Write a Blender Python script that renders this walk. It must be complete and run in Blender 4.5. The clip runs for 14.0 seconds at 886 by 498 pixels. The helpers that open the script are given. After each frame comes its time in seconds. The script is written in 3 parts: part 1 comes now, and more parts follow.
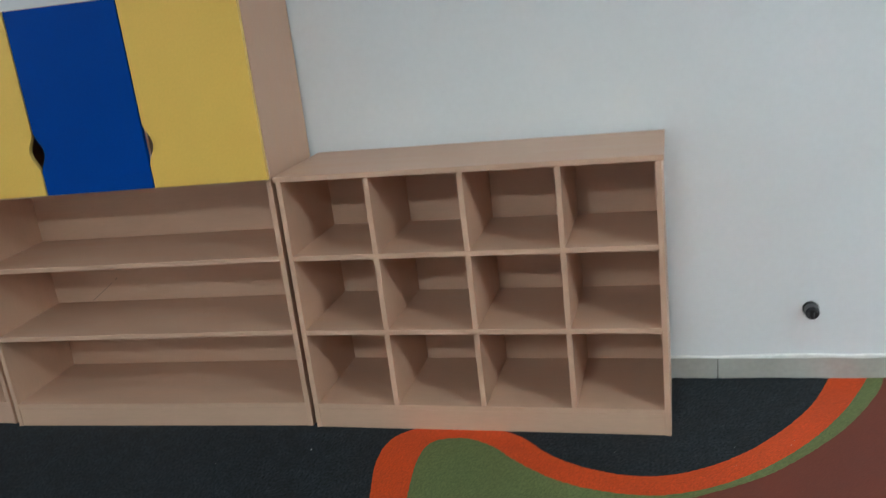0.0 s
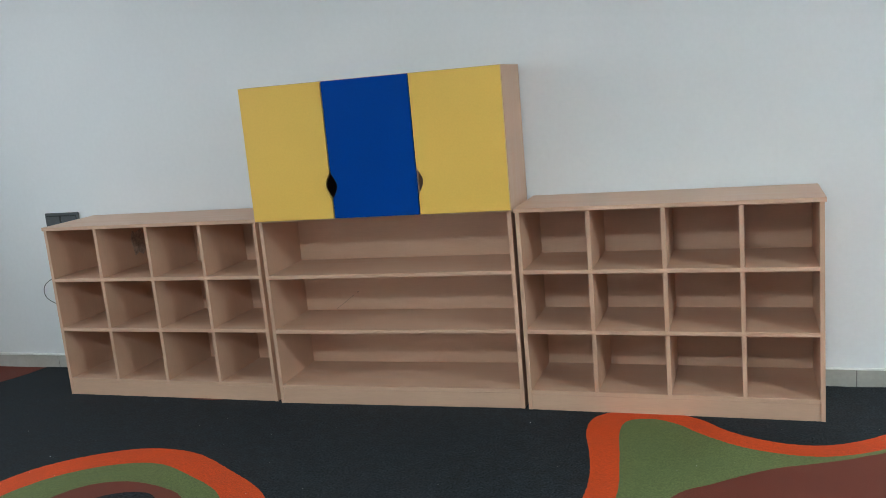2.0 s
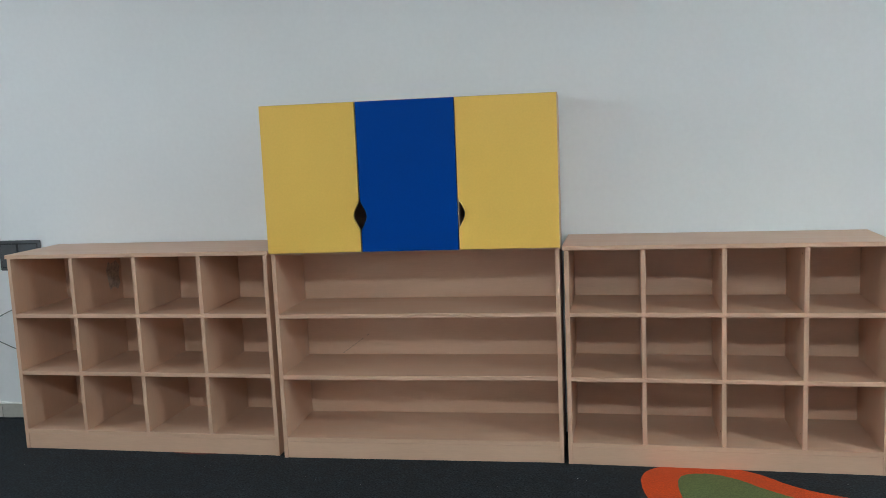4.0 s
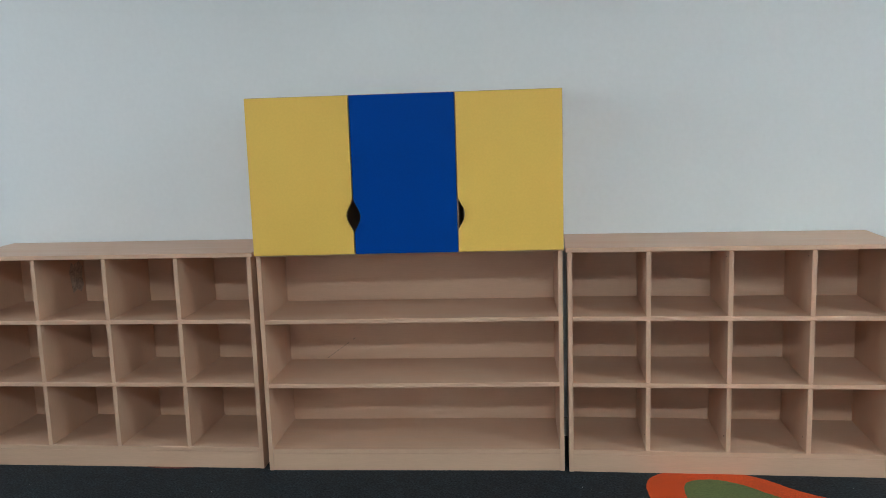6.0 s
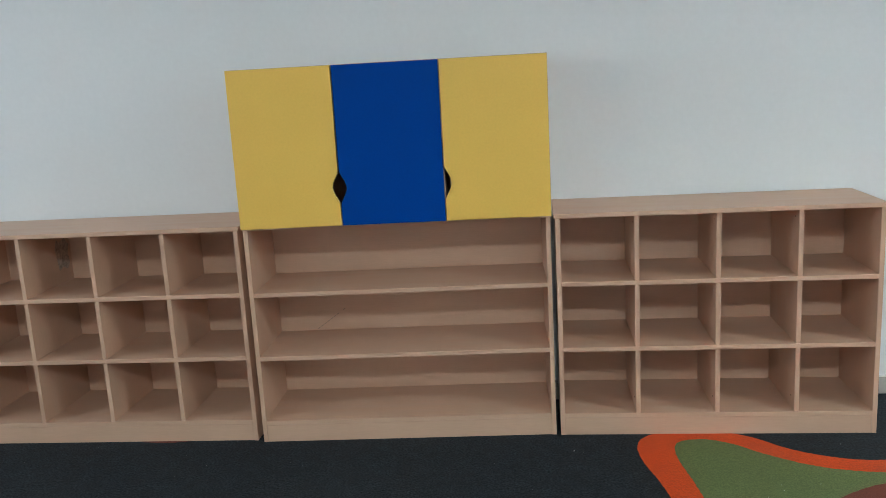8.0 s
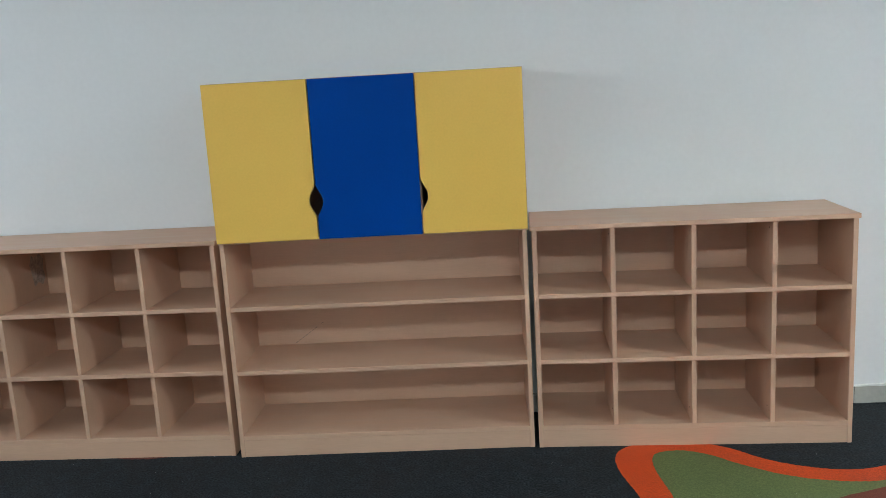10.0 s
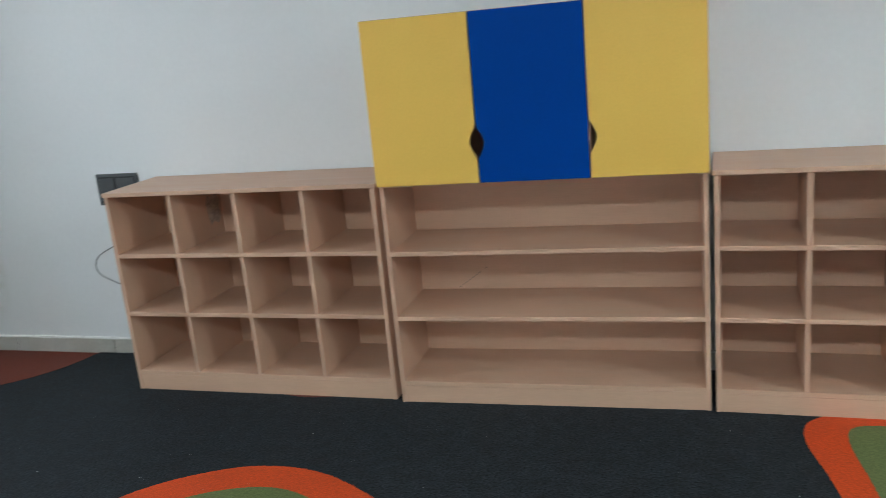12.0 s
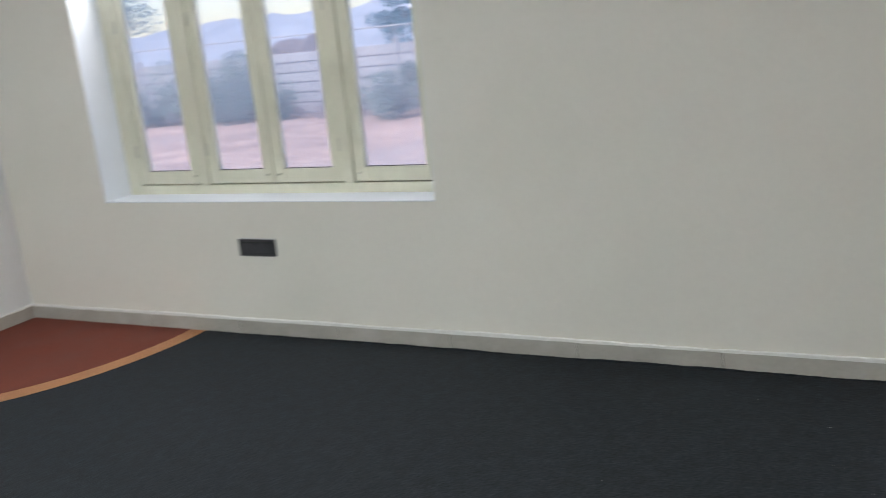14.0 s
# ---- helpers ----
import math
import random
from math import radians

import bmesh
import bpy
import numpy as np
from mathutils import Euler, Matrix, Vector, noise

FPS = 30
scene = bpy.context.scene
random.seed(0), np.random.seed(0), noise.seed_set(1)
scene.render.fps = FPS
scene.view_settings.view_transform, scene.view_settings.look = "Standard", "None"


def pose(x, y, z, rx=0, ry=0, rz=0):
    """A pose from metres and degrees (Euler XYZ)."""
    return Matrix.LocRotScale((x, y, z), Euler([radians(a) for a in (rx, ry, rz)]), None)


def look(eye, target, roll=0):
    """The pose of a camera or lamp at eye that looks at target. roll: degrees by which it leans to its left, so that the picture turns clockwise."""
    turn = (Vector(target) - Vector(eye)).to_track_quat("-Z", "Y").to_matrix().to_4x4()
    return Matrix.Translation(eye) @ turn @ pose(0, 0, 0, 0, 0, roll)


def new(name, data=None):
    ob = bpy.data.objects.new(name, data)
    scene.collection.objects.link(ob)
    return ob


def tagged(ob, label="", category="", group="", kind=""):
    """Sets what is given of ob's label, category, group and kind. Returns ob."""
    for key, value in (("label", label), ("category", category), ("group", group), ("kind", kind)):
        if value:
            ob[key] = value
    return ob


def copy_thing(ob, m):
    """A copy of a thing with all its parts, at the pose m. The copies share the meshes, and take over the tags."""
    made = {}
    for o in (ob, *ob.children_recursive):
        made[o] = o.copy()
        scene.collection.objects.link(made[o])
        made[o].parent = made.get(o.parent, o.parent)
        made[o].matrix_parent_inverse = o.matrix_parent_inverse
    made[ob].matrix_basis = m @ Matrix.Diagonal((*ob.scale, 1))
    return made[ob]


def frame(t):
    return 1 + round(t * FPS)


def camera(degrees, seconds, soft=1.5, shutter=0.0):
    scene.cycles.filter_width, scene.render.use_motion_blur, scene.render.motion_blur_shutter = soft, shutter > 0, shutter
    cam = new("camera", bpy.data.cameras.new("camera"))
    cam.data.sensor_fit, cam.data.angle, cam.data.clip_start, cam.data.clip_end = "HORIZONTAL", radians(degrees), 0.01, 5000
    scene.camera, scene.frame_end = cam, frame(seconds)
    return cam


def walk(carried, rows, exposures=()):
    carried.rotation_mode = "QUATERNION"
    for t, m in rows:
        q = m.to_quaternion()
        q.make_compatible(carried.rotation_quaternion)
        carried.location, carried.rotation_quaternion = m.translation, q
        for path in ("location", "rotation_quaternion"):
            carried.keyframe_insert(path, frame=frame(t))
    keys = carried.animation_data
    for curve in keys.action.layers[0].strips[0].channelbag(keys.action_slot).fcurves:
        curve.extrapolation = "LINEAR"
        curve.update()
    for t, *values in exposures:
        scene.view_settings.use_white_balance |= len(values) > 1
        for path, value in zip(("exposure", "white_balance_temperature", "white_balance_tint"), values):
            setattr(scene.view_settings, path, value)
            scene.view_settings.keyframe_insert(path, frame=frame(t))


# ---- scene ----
cam = camera(54.9, 14.0, soft=0.35, shutter=0.2)
PATH = [
    (0, (2.419, -2.448, 1.416), (1.919, -0.601, 0.836), -6.7),
    (0.5, (2.397, -2.734, 1.484), (2.064, -0.803, 1.08), -4.4),
    (1, (2.299, -3.021, 1.483), (1.906, -1.108, 1.052), -4.1),
    (1.5, (2.188, -3.29, 1.454), (1.582, -1.432, 1.029), -7.6),
    (2, (2.071, -3.459, 1.431), (1.438, -1.599, 1.06), -5.1),
    (2.5, (1.85, -3.579, 1.436), (1.371, -1.664, 1.116), -4.2),
    (3, (1.73, -3.564, 1.435), (1.227, -1.658, 1.097), -4.2),
    (3.5, (1.603, -3.413, 1.418), (1.099, -1.49, 1.193), -6.1),
    (4, (1.392, -3.347, 1.348), (1.011, -1.4, 1.088), -2.4),
    (6.5, (1.107, -3.209, 1.431), (0.901, -1.243, 1.127), -2.3),
    (7, (1.111, -3.207, 1.45), (0.907, -1.244, 1.125), -2.6),
    (7.5, (1.1, -3.21, 1.44), (0.874, -1.262, 1.047), -2.8),
    (8, (1.111, -3.207, 1.44), (0.913, -1.257, 1.043), -3.2),
    (8.5, (1.118, -3.215, 1.42), (0.912, -1.259, 1.059), -3.1),
    (9, (1.102, -3.212, 1.432), (0.95, -1.252, 1.067), -3.0),
    (9.2, (1.113, -3.212, 1.446), (0.96, -1.252, 1.081), -3.1),
    (11.5, (1.175, -3.13, 1.413), (0.945, -1.191, 0.981), -4.5),
    (11.8, (1.227, -3.042, 1.45), (0.801, -1.146, 0.976), -5.9),
    (12, (1.2, -2.988, 1.458), (0.604, -1.147, 0.956), -5.4),
    (12.3, (1.158, -2.889, 1.422), (0.34, -1.133, 0.925), -5.6),
    (12.5, (1.088, -2.841, 1.428), (0.129, -1.157, 0.933), -3.8),
    (12.8, (1.019, -2.724, 1.473), (-0.156, -1.187, 0.966), -2.9),
    (13, (0.954, -2.684, 1.492), (-0.425, -1.344, 0.943), -4.6),
    (13.2, (0.935, -2.637, 1.468), (-0.749, -1.678, 0.975), -5.6),
    (13.4, (0.895, -2.633, 1.48), (-0.993, -2.228, 0.96), -3.4),
    (13.5, (0.874, -2.648, 1.484), (-1.048, -2.528, 0.944), -3.4),
    (13.6, (0.839, -2.724, 1.48), (-1.082, -2.832, 0.931), -4.2),
    (13.8, (0.894, -2.842, 1.494), (-0.963, -3.373, 0.973), -6.2),
    (14, (1.063, -2.871, 1.483), (-0.683, -3.716, 0.996), -5.5),
]
EXPOSURES = [(0, 1.20, 6400, 9), (1.0, 1.26, 6400, 9), (2.0, 1.40, 6400, 9), (4.0, 1.34, 6420, 9), (6.5, 1.36, 6400, 8), (11.5, 1.37, 6400, 9), (12.0, 1.42, 6400, 9), (12.4, 1.58, 6430, 11), (12.7, 1.63, 6450, 11), (13.2, 1.51, 6570, 12), (13.45, 1.36, 6700, 13), (13.7, 1.22, 6900, 16), (14.0, 1.18, 7050, 18)]
walk(cam, [(t, look(eye, target, roll)) for t, eye, target, roll in PATH], EXPOSURES)

# ---- world and sun: hazy bright day ----
SKY, SUN, LAMP, DAY = 0.12, 0.8, 44.0, 10.0
world = bpy.data.worlds.new("sky")
scene.world = world
world.use_nodes = True
wt = world.node_tree
sky = wt.nodes.new("ShaderNodeTexSky")
sky.sky_type, sky.sun_disc = "NISHITA", False
sky.sun_elevation, sky.sun_rotation = radians(56), radians(127)
sky.dust_density, sky.air_density = 1.0, 1.0
wt.links.new(sky.outputs[0], wt.nodes["Background"].inputs[0])
wt.nodes["Background"].inputs[1].default_value = SKY
sun = new("sun", bpy.data.lights.new("sun", "SUN"))
sun.data.energy, sun.data.angle, sun.data.color = SUN, radians(10), (1.0, 0.95, 0.88)
sun.matrix_world = look((0, 0, 20), (-8, 6, 5))

# ---- the plan ----
WEST, EAST, NORTH, SOUTH, TOP = -2.457, 6.75, 0.424, -7.46, 3.22
THICK = 0.30
GROUND = -0.45

# skylight that comes in under the heads of the windows
for y in (-1.45, -5.63):
    day = new("window_daylight", bpy.data.lights.new("window_daylight", "AREA"))
    day.data.shape, day.data.size, day.data.size_y = "RECTANGLE", 1.9, 0.22
    day.data.energy, day.data.color = DAY, (0.86, 0.95, 1.0)
    day.matrix_world = look((WEST - 0.145, y, 1.99), (2.0, y, 1.2))

# ---- materials ----
def material(name, colour, rough=0.6, metal=0.0, vary=0.08, scale=6.0, fine=0.05, fine_scale=90.0, bump=0.1, bump_dist=0.002,
             stretch=(1, 1, 1), stain_shade=None, stain_shade_amount=0.0, stain_shade_scale=1.5, piece=0.0, coat=0.0, spec=0.5, smudge=None):
    """Colour with broad and fine variation, an optional colour for stains and painted shade, a change from piece to
    piece and fine relief.
    """
    m = bpy.data.materials.new(name)
    m.use_nodes = True
    t = m.node_tree
    n, l = t.nodes, t.links
    b = n["Principled BSDF"]
    b.inputs["Roughness"].default_value, b.inputs["Metallic"].default_value = rough, metal
    b.inputs["Coat Weight"].default_value, b.inputs["Specular IOR Level"].default_value = coat, spec
    co = n.new("ShaderNodeTexCoord")
    mp = n.new("ShaderNodeMapping")
    mp.inputs["Scale"].default_value = stretch
    l.new(co.outputs["Object"], mp.inputs[0])
    broad, grain = n.new("ShaderNodeTexNoise"), n.new("ShaderNodeTexNoise")
    broad.inputs["Scale"].default_value, broad.inputs["Detail"].default_value = scale, 4
    grain.inputs["Scale"].default_value, grain.inputs["Detail"].default_value = fine_scale, 3
    l.new(mp.outputs[0], broad.inputs[0])
    l.new(mp.outputs[0], grain.inputs[0])

    def spread(src, amount):
        r = n.new("ShaderNodeMapRange")
        r.inputs["From Min"].default_value, r.inputs["From Max"].default_value = 0.3, 0.7
        r.inputs["To Min"].default_value, r.inputs["To Max"].default_value = 1 - amount, 1 + amount
        l.new(src, r.inputs[0])
        return r.outputs[0]

    def times(a, c):
        q = n.new("ShaderNodeMath")
        q.operation = "MULTIPLY"
        l.new(a, q.inputs[0])
        l.new(c, q.inputs[1])
        return q.outputs[0]

    value = times(spread(broad.outputs["Fac"], vary), spread(grain.outputs["Fac"], fine))
    if piece:
        info = n.new("ShaderNodeObjectInfo")
        r = n.new("ShaderNodeMapRange")
        r.inputs["To Min"].default_value, r.inputs["To Max"].default_value = 1 - piece, 1 + piece
        l.new(info.outputs["Random"], r.inputs[0])
        value = times(value, r.outputs[0])
    mix = n.new("ShaderNodeVectorMath")
    mix.operation = "SCALE"
    mix.inputs[0].default_value = colour
    l.new(value, mix.inputs["Scale"])
    out = mix.outputs[0]
    if stain_shade:
        st = n.new("ShaderNodeTexNoise")
        st.inputs["Scale"].default_value, st.inputs["Detail"].default_value = stain_shade_scale, 6
        l.new(co.outputs["Object"], st.inputs[0])
        r = n.new("ShaderNodeMapRange")
        r.inputs["From Min"].default_value, r.inputs["From Max"].default_value = 0.5, 0.75
        r.inputs["To Max"].default_value = stain_shade_amount
        l.new(st.outputs["Fac"], r.inputs[0])
        mm = n.new("ShaderNodeMix")
        mm.data_type = "RGBA"
        mm.inputs[7].default_value = (*stain_shade, 1)
        l.new(r.outputs[0], mm.inputs[0])
        l.new(out, mm.inputs[6])
        out = mm.outputs[2]
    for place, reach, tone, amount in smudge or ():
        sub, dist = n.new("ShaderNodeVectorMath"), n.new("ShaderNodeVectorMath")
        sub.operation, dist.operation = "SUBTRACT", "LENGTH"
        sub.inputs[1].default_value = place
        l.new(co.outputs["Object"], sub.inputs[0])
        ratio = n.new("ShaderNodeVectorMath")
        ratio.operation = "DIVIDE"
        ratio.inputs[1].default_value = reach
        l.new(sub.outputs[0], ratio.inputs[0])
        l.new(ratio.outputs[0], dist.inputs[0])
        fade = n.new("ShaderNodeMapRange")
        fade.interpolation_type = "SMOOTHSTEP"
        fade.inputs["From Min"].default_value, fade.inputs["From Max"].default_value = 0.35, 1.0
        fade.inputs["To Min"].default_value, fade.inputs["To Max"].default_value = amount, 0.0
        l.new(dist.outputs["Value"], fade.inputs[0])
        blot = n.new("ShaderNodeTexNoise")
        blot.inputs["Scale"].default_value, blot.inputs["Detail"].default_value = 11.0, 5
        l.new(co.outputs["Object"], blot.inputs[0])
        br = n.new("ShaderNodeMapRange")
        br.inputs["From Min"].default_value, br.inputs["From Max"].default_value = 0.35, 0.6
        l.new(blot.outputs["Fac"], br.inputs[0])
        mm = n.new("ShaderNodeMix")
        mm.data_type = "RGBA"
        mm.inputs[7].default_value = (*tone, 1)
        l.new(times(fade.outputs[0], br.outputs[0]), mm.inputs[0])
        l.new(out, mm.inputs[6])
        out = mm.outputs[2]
    l.new(out, b.inputs["Base Color"])
    rr = n.new("ShaderNodeMapRange")
    rr.inputs["From Min"].default_value, rr.inputs["From Max"].default_value = 0.3, 0.7
    rr.inputs["To Min"].default_value, rr.inputs["To Max"].default_value = max(rough - 0.08, 0.02), min(rough + 0.08, 1)
    l.new(broad.outputs["Fac"], rr.inputs[0])
    l.new(rr.outputs[0], b.inputs["Roughness"])
    if bump:
        bp = n.new("ShaderNodeBump")
        bp.inputs["Strength"].default_value, bp.inputs["Distance"].default_value = bump, bump_dist
        l.new(grain.outputs["Fac"], bp.inputs["Height"])
        l.new(bp.outputs[0], b.inputs["Normal"])
    return m


WALL_WHITE = material("painted_plaster_white", (0.80, 0.81, 0.82), 0.85, vary=0.012, scale=1.3, fine=0.012, fine_scale=45, bump=0.12, bump_dist=0.001,
                      stain_shade=(0.72, 0.71, 0.68), stain_shade_amount=0.25, stain_shade_scale=0.9,
                      smudge=[((-2.40, 0.424, 0.40), (0.13, 0.5, 0.26), (0.60, 0.58, 0.50), 0.42)])
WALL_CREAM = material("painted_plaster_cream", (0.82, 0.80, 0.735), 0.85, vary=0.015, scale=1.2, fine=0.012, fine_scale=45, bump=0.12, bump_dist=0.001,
                      stain_shade=(0.68, 0.68, 0.58), stain_shade_amount=0.3, stain_shade_scale=0.8,
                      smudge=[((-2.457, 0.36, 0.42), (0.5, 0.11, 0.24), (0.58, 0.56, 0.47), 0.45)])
REVEAL = material("white_window_reveal", (0.80, 0.835, 0.885), 0.5, vary=0.01, fine=0.01)
CEILING = material("ceiling_paint", (0.8, 0.8, 0.78), 0.7, vary=0.01, fine=0.01)
TILE = material("grey_skirting_tile", (0.475, 0.455, 0.41), 0.35, vary=0.10, scale=5, fine=0.05, fine_scale=60, bump=0.1, stain_shade=(0.62, 0.62, 0.6), stain_shade_amount=0.5,
                stain_shade_scale=6, piece=0.06)
JOINT = material("dark_joint", (0.10, 0.095, 0.09), 0.9, bump=0)
GROUT = material("plaster_bead", (0.86, 0.86, 0.84), 0.7, vary=0.05, scale=20)
WOOD = {
    "x": material("maple_laminate_x", (0.652, 0.411, 0.284), 0.42, vary=0.022, scale=3, fine=0.026, fine_scale=26, stretch=(1, 9, 12), bump=0.02, bump_dist=0.0008, piece=0.025),
    "y": material("maple_laminate_y", (0.652, 0.411, 0.284), 0.42, vary=0.022, scale=3, fine=0.026, fine_scale=26, stretch=(10, 1, 10), bump=0.02, bump_dist=0.0008, piece=0.025),
    "z": material("maple_laminate_z", (0.652, 0.411, 0.284), 0.42, vary=0.022, scale=3, fine=0.026, fine_scale=26, stretch=(10, 10, 1), bump=0.02, bump_dist=0.0008, piece=0.025),
}
YELLOW = material("yellow_laminate", (0.92, 0.575, 0.115), 0.45, vary=0.02, scale=2, fine=0.02, fine_scale=120, bump=0.05, bump_dist=0.0005, spec=0.35)
PALE_EDGE = material("pale_yellow_edge_band", (0.86, 0.58, 0.15), 0.45, bump=0)
BLUE = material("blue_laminate", (0.0, 0.055, 0.325), 0.5, vary=0.04, scale=2, fine=0.03, fine_scale=120, bump=0.05, bump_dist=0.0005, spec=0.06)
DARK = material("dark_grey_plastic", (0.045, 0.048, 0.055), 0.35, vary=0.1, scale=20, bump=0)
GREY = material("mid_grey_plastic", (0.078, 0.083, 0.090), 0.35, vary=0.1, scale=20, bump=0)
BLACK = material("black_plastic", (0.014, 0.015, 0.017), 0.4, vary=0.1, scale=20, bump=0)
CABLE = material("grey_cable_sheath", (0.10, 0.105, 0.11), 0.5, vary=0.1, scale=20, bump=0)
STICKER = material("torn_paper_residue", (0.47, 0.37, 0.30), 0.7, vary=0.30, scale=40, fine=0.2, stain_shade=(0.55, 0.45, 0.36), stain_shade_amount=0.8, stain_shade_scale=45)
PENCIL = material("dark_scuff", (0.13, 0.075, 0.055), 0.7, bump=0)
SCUFF = material("faint_scuff", (0.33, 0.215, 0.165), 0.7, bump=0)
PAPER = material("paper_scrap", (0.65, 0.66, 0.66), 0.8, bump=0)
FRAME = material("cream_window_paint", (0.74, 0.725, 0.59), 0.42, vary=0.04, scale=5, fine=0.03, fine_scale=40, stretch=(4, 4, 1), bump=0.08, bump_dist=0.001,
                 stain_shade=(0.55, 0.54, 0.42), stain_shade_amount=0.4, stain_shade_scale=5)
STEEL = material("hinge_steel", (0.56, 0.545, 0.45), 0.45, metal=0.15, bump=0)
RUBBER = {
    "black": material("black_rubber_floor", (0.0152, 0.0195, 0.0242), 0.88, vary=0.48, scale=17.0, fine=0.9, fine_scale=130, bump=0.7, bump_dist=0.003,
                      stain_shade=(0.050, 0.058, 0.066), stain_shade_amount=0.36, stain_shade_scale=70.0, spec=0.3),
    "orange": material("orange_rubber_floor", (0.66, 0.074, 0.014), 0.75, vary=0.08, scale=4, fine=0.26, fine_scale=200, bump=0.5, bump_dist=0.002, spec=0.3),
    "green": material("green_rubber_floor", (0.140, 0.177, 0.066), 0.75, vary=0.08, scale=4, fine=0.26, fine_scale=200, bump=0.5, bump_dist=0.002, spec=0.3),
    "brown": material("brown_rubber_floor", (0.175, 0.043, 0.027), 0.75, vary=0.10, scale=4, fine=0.35, fine_scale=260, bump=0.5, bump_dist=0.002, spec=0.3),
    "tan": material("tan_rubber_floor", (0.44, 0.205, 0.10), 0.75, vary=0.08, scale=4, fine=0.26, fine_scale=200, bump=0.5, bump_dist=0.002, spec=0.3),
}
SOIL = material("pale_pink_soil", (0.68, 0.475, 0.39), 0.95, vary=0.24, scale=0.8, fine=0.22, fine_scale=5, bump=0.5, bump_dist=0.05, stain_shade=(0.68, 0.58, 0.54), stain_shade_amount=0.7,
                stain_shade_scale=0.25)
CONCRETE = material("whitewashed_precast_panel", (0.62, 0.63, 0.66), 0.85, vary=0.08, scale=1.0, fine=0.06, fine_scale=15, bump=0.2, bump_dist=0.005, piece=0.06)
BANK = material("brown_earth", (0.27, 0.235, 0.25), 0.95, vary=0.2, scale=1.2, fine=0.15, fine_scale=8)
FENCE_JOINT = material("weathered_joint", (0.20, 0.21, 0.25), 0.9, bump=0)
# dark blotches and streaks paint the shade of the tarpaulin's folds
TARP = material("pale_tarpaulin", (0.42, 0.46, 0.54), 0.7, vary=0.8, scale=2.6, fine=0.2, fine_scale=7, stretch=(2.6, 0.5, 2.6), stain_shade=(0.10, 0.14, 0.22), stain_shade_amount=1.0, stain_shade_scale=2.6)
# bluer than the near leaves: distance haze put into the colour
FAR_LEAF = material("haze_painted_foliage", (0.16, 0.37, 0.45), 0.9, vary=0.2, scale=0.6, fine=0.15, fine_scale=5, bump=0)
# shrub leaves are lightened, the haze of the yard put into their colour
LEAF = material("haze_lightened_foliage", (0.42, 0.52, 0.50), 0.7, vary=0.3, scale=1.2, fine=0.2, fine_scale=9, bump=0)
BARK = material("grey_bark", (0.30, 0.28, 0.27), 0.9, vary=0.2, scale=4, stretch=(1, 1, 0.3))
# blue green here is haze over the woods, painted into the colour
RISE = material("haze_painted_rise", (0.21, 0.39, 0.53), 1.0, vary=0.22, scale=0.12, fine=0.2, fine_scale=0.9, bump=0)
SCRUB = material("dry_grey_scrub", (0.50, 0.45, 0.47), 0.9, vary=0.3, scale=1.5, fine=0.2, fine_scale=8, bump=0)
# pale blue distance haze is mixed into the far hill's base colour
HILL = material("haze_painted_hill", (0.50, 0.57, 0.67), 1.0, vary=0.12, scale=0.03, fine=0.1, fine_scale=0.4, bump=0)
for _m in (LEAF, FAR_LEAF):
    _t = _m.node_tree
    _b, _o = _t.nodes["Principled BSDF"], _t.nodes["Material Output"]
    _tr, _mx = _t.nodes.new("ShaderNodeBsdfTranslucent"), _t.nodes.new("ShaderNodeMixShader")
    _t.links.new(_b.inputs["Base Color"].links[0].from_socket, _tr.inputs[0])
    _mx.inputs[0].default_value = 0.45
    _t.links.new(_b.outputs[0], _mx.inputs[1])
    _t.links.new(_tr.outputs[0], _mx.inputs[2])
    _t.links.new(_mx.outputs[0], _o.inputs[0])
WIRE = material("galvanised_wire", (0.62, 0.63, 0.65), 0.5, metal=0.0, bump=0)

GLASS = bpy.data.materials.new("window_glass")
GLASS.use_nodes = True
_b = GLASS.node_tree.nodes["Principled BSDF"]
_b.inputs["Base Color"].default_value = (0.97, 0.98, 1.0, 1)
_b.inputs["Roughness"].default_value, _b.inputs["IOR"].default_value, _b.inputs["Transmission Weight"].default_value = 0.05, 1.1, 1.0
# a pale blue translucent film added to the panes stands in for outdoor haze
_t = GLASS.node_tree
_d, _mx, _co, _ns, _mr = [_t.nodes.new(k) for k in ("ShaderNodeBsdfTranslucent", "ShaderNodeMixShader", "ShaderNodeTexCoord", "ShaderNodeTexNoise", "ShaderNodeMapRange")]
_d.inputs[0].default_value = (0.70, 0.84, 1.0, 1)
_ns.inputs["Scale"].default_value, _ns.inputs["Detail"].default_value = 4.0, 4
_mr.inputs["To Min"].default_value, _mr.inputs["To Max"].default_value = 0.14, 0.27
_t.links.new(_co.outputs["Object"], _ns.inputs[0])
_t.links.new(_ns.outputs["Fac"], _mr.inputs[0])
_t.links.new(_mr.outputs[0], _mx.inputs[0])
_t.links.new(_b.outputs[0], _mx.inputs[1])
_t.links.new(_d.outputs[0], _mx.inputs[2])
_t.links.new(_mx.outputs[0], _t.nodes["Material Output"].inputs[0])

GLOW = bpy.data.materials.new("led_diffuser")
GLOW.use_nodes = True
_b = GLOW.node_tree.nodes["Principled BSDF"]
_b.inputs["Base Color"].default_value = (0.9, 0.9, 0.9, 1)
_b.inputs["Emission Color"].default_value = (0.83, 0.97, 1.0, 1)
_b.inputs["Emission Strength"].default_value = LAMP


